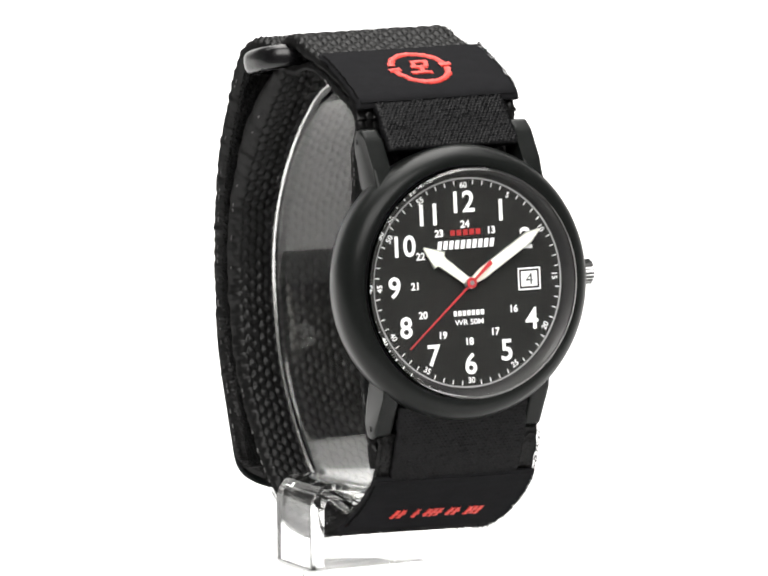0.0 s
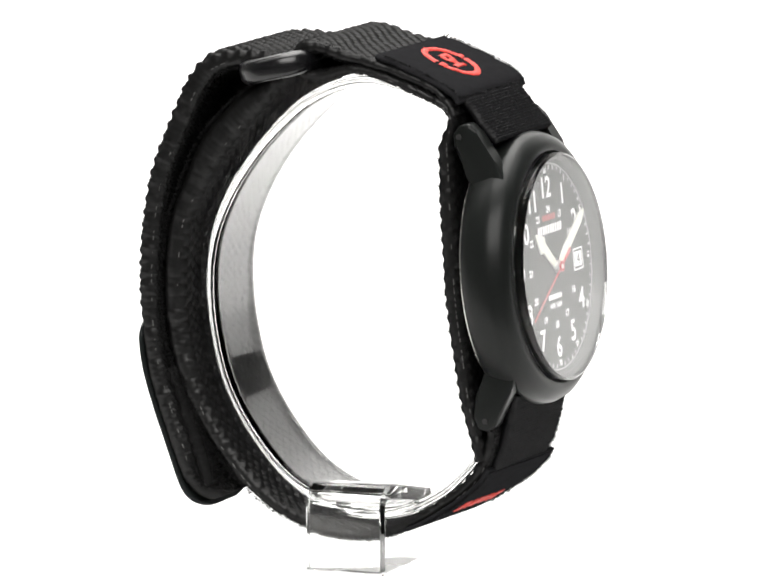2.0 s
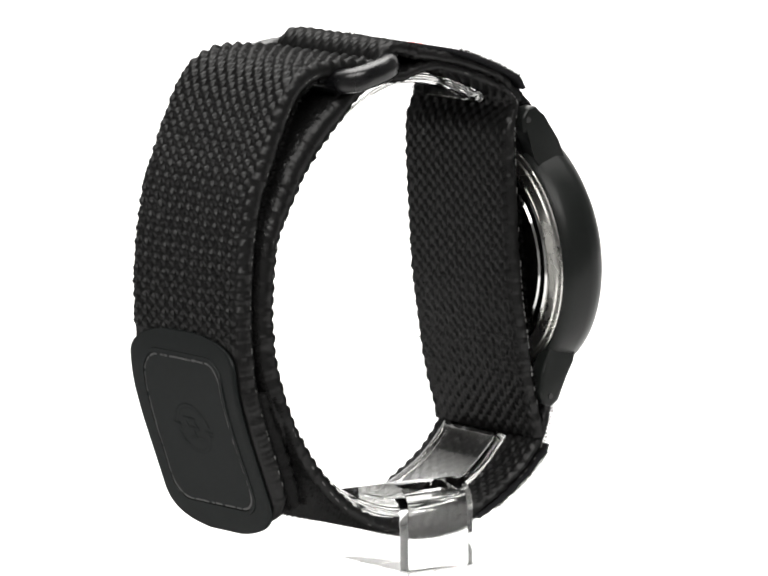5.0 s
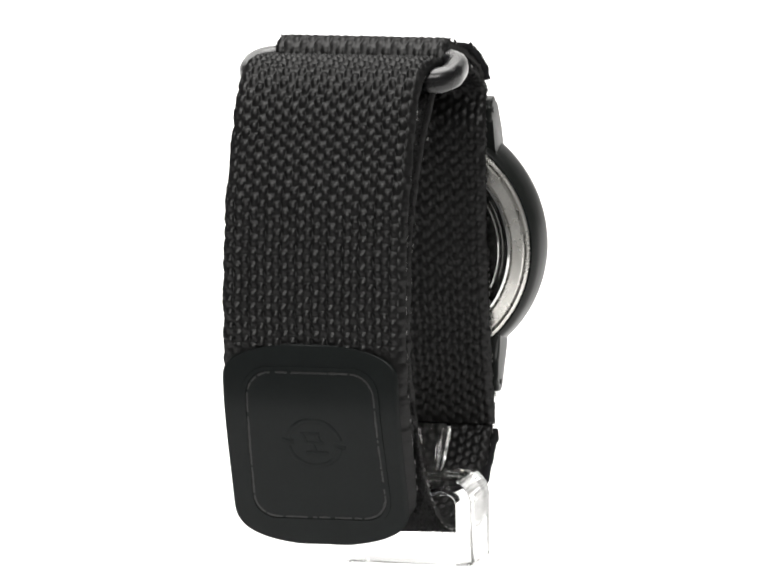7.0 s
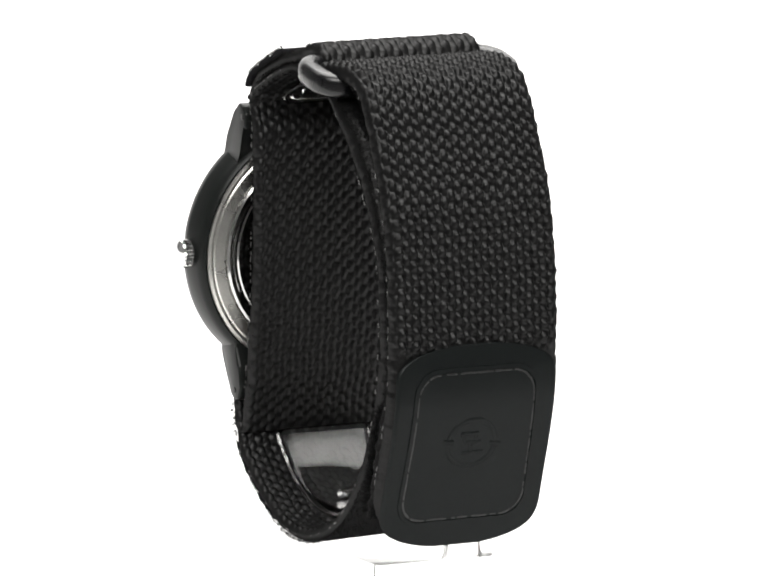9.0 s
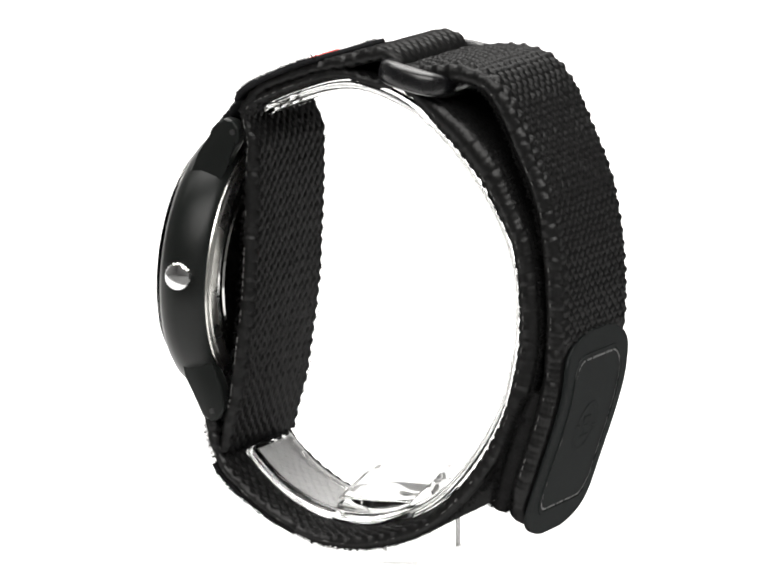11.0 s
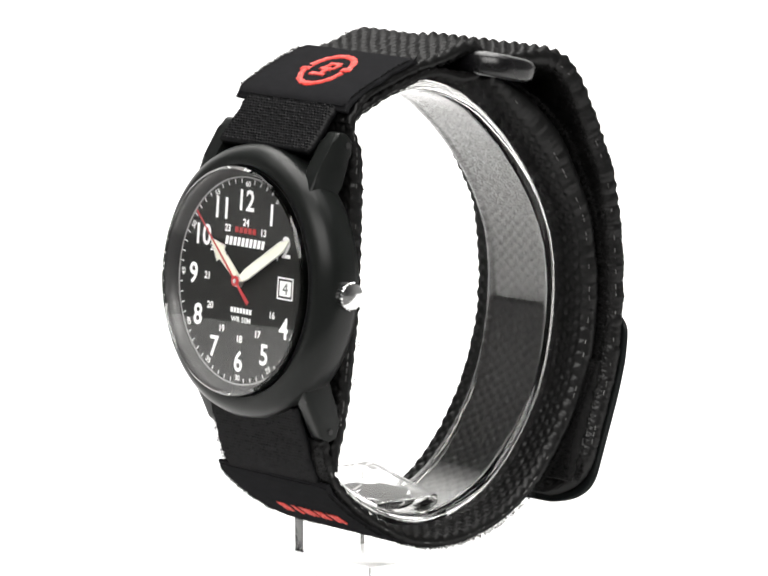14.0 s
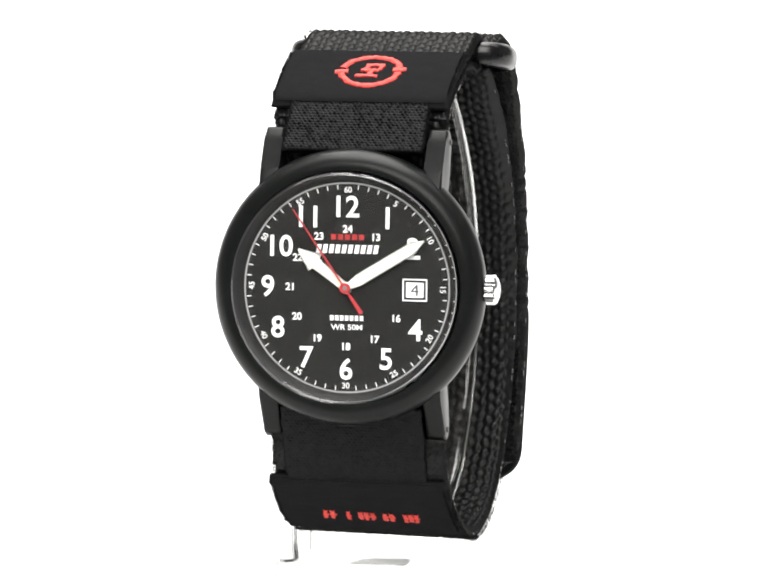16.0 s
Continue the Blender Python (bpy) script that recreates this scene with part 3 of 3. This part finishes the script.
def patches():
    upper = band("upper_patch", UP, 12.85, XC, PATCH, watch, "black woven patch with red emblem", None, None, step=0.3, across=0.3, ragged=0.14)
    bm = emblem(0.95, 0.12, 0.16)
    for v in bm.verts:
        v.co.y = 6.6 - v.co.y
    part("emblem", lay(bm, UP, XC + 0.2, -1, 0.02), THREAD, upper, "red embroidered round emblem", None, 60)
    part("hem", lay(stroke([(-12.2, 13.6), (12.2, 13.6)], 0.35, -0.1, 0.22, 0.08, 0.4, 3), UP, XC, -1, 0), PATCH, upper, "", None, 60)
    lower = band("lower_patch", LOW, 12.9, XC, PATCH, watch, "black woven patch with red embroidery", None, None, step=0.3, across=0.3, ragged=0.14, skew=0.025)
    for i, w in enumerate((2.1, 0.8, 2.6, 1.9, 2.4)):
        x = (-6.1, -3.3, -0.6, 2.6, 5.9)[i]
        n = max(1, round(w / 0.85))
        bm = joined(*[stroke([(x - w / 2 + w * (k + 0.5) / n, 8.0), (x - w / 2 + w * (k + 0.5) / n - 0.2, 10.7)], 0.6, 0.0, 0.15, 0.14, 0.3, 40 + 7 * i + k) for k in range(n)],
                    stroke([(x - w / 2, 9.5), (x + w / 2, 9.4)], 0.45, 0.0, 0.13, 0.12, 0.3, 90 + i))
        part("stitched_block", lay(bm, LOW, XC + 0.6, -1, 0.02, 0.025), THREAD, lower, "red embroidered block", None, 60)
    part("hem", lay(stroke([(-12.2, 0.5), (12.2, 0.5)], 0.3, -0.1, 0.2, 0.08, 0.4, 4), LOW, XC, -1, 0, 0.025), PATCH, lower, "", None, 60)


patches()


def pad():
    """The rubber pull tab moulded on the strap's end."""
    def tip(s, n):
        return np.minimum(np.sqrt(np.clip(1 - np.clip((5.0 - s) / 5.1, 0, 1) ** 2.6, 0.02, 1)), np.sqrt(np.clip(1 - np.clip((s - n + 7) / 7.2, 0, 1) ** 3.4, 0.02, 1)))
    rim = band("pull_pad", PAD, 12.7, XT + 0.3, RUBBER, watch, "black moulded rubber pull tab", None, None, step=0.25, across=0.25, ragged=0.0, twist=TWIST, ends=tip)
    line = []
    for x, y in rounded(19.6, 23.5, 3.6, 8):
        line.append((x * (1 + 0.03 * y / 12), 15.2 + y))
    line.append(line[0])
    part("rim_seam", lay(stroke(line, 0.7, -0.05, 0.16, 0.03, 0.5, 8), PAD, XT + 0.3, 1, 0.0, 0.0, TWIST), RUBBER, rim, "", None, 60)
    part("rim_groove", lay(stroke([(x * 0.955, 15.2 + (y - 15.2) * 0.955) for x, y in line], 0.35, -0.05, 0.03, 0.04, 0.5, 9), PAD, XT + 0.3, 1, 0.0, 0.0, TWIST), GASKET, rim, "", None, 60)
    bm = emblem(0.7, 0.05, 0.07, 3.6)
    for v in bm.verts:
        v.co.y = 14.5 - v.co.y
    part("embossed_emblem", lay(bm, PAD, XT + 0.3, 1, 0.0, 0.0, TWIST), RUBBER, rim, "black embossed round emblem", None, 60)


pad()


def trimmings():
    """Edge-thread glints laid on as paler dashes, loose threads and the fuzz of the pile."""
    tab, inner, loop, hook = STRAPS["strap_tab"], STRAPS["strap_band"], STRAPS["strap_loop"], STRAPS["hook_patch"]
    for path, x, side, a, b, sk, seed in ((tab, XT - 13.1, -1, 8, 74, TWIST, 1), (tab, XT + 13.1, -1, 8, 74, TWIST, 2), (inner, XB - 13.0, -1, 4, 116, 0, 3), (inner, XB + 12.2, -1, 4, 116, 0, 4),
                                          (loop, XC + 12.65, 1, 4, 62, 0, 5), (loop, XC - 12.65, 1, 4, 62, 0, 6)):
        bm = dashes(path, x, side, -0.55 if path is loop else -1.0, a, b, seed, 0.35 if path is tab else 0.6 if path is loop else 0.3, sk)
        part("edge_glint", bm, GLINTTHREAD, watch, "broken glints on the edge threads, put in as paler dashes", None, 60)
    rng = random.Random(11)
    bm = bmesh.new()

    def hair(p, d, n, w=0.045):
        side = Vector((rng.uniform(-1, 1), rng.uniform(-1, 1), rng.uniform(-1, 1))).cross(d)
        side = side.normalized() * w
        q = p + d * n * 0.6 + Vector((rng.uniform(-1, 1), rng.uniform(-1, 1), rng.uniform(-1, 1))) * n * 0.25
        r = q + d * n * 0.4 + Vector((rng.uniform(-1, 1), rng.uniform(-1, 1), rng.uniform(-1, 1))) * n * 0.35
        v = [bm.verts.new(c) for c in (p - side, p + side, q - side * 0.8, q + side * 0.8, r)]
        bm.faces.new((v[0], v[1], v[3], v[2]))
        bm.faces.new((v[2], v[3], v[4]))

    for path, x0, side, s0, s1, count, length, skew, twist in ((inner, XB - 0.4, 1, 38, 120, 9000, 0.5, 0.025, 0), (inner, XB - 0.4, 1, 2, 36, 3000, 0.45, 0.025, 0), (tab, XT, -1, 4, 40, 2600, 0.5, 0, TWIST),
                                                               (hook, XT, -1, 1, 18, 5200, 0.9, 0, TWIST), (hook, XT, 1, 10, 18, 1600, 0.8, 0, TWIST), (loop, XC, 1, 4, 100, 2600, 0.35, 0, 0), (loop, XC, -1, 4, 100, 2600, 0.35, 0, 0),
                                                               (UP, XC, -1, 1, 13, 700, 0.4, 0, 0), (LOW, XC, -1, 1, 13, 900, 0.4, 0.025, 0)):
        P, S = spline(path, 0.2)
        T = np.gradient(P[:, :2], axis=0)
        T /= np.linalg.norm(T, axis=1)[:, None]
        for _ in range(count):
            s = rng.uniform(s0, min(s1, S[-1] - 0.3))
            i = np.searchsorted(S, s)
            # most of the fuzz that shows stands at the edges
            x = rng.choice((-1, 1)) * 12.6 * (1 - (0.02 if path in (UP, LOW) else 0.35) * rng.random() ** 2.5)
            n = Vector((0, side * -T[i, 1], side * T[i, 0]))
            p = Vector((x0 + x, P[i, 0] + twist * x, P[i, 1] - skew * x)) + n * (P[i, 2] / 2 - 0.05)
            d = (n + Vector((0.5 * x / 12.6 + rng.uniform(-0.4, 0.4), rng.uniform(-0.5, 0.5), rng.uniform(-0.5, 0.5)))).normalized()
            hair(p, d, length * rng.uniform(0.4, 1.2))
    ob = part("pile_fuzz", bm, PILE, watch, "black hook-and-loop fuzz", None, 60)
    tagged(ob, kind="stuff")
    # loose ends at the seam beside the patch
    for at, tips in (((13.2, -4.7, 86.4), ((0.3, -0.6, 1.0), (0.5, 0.5, 0.9), (0.9, 0.1, 0.6))), ((-11.6, 3.2, 87.2), ((-0.5, 0.4, 0.8), (-0.2, -0.3, 0.9)))):
        bm = bmesh.new()
        for t in tips:
            hair_line = stroke([(0, 0), (0, 1)], 0.18, -0.06, 0.06, 0.02, 0.3, 3)
            way = Vector(t).normalized()
            hair_line.transform(Matrix.Translation(at) @ Vector((0, 1, 0)).rotation_difference(way).to_matrix().to_4x4())
            bm = joined(bm, hair_line)
        part("loose_thread", bm, WEBBING, watch, "", None, 60)


trimmings()


# ---- what moves ----
def motions():
    # the turntable runs slightly out of true
    rows = [(t, pose(0, 0, (0.34 * math.sin(radians(a)) - 0.18 * math.cos(radians(a))) * MM, 0, 0, a)) for t, a in TURN]
    walk(watch, rows)
    walk(stand, rows)
    base = Matrix.Translation(CASE.translation * MM) @ CASE.to_3x3().to_4x4()
    ticks = []
    first = 38.2
    for k in range(17):
        m = base @ Matrix.Rotation(radians(-6 * (first + k)), 4, "Z")
        ticks.append((max(0.0, k - 0.7 + 0.1), m))
        ticks.append((min(16.0, k + 0.3), m))
    walk(seconds_pointer, ticks)


motions()
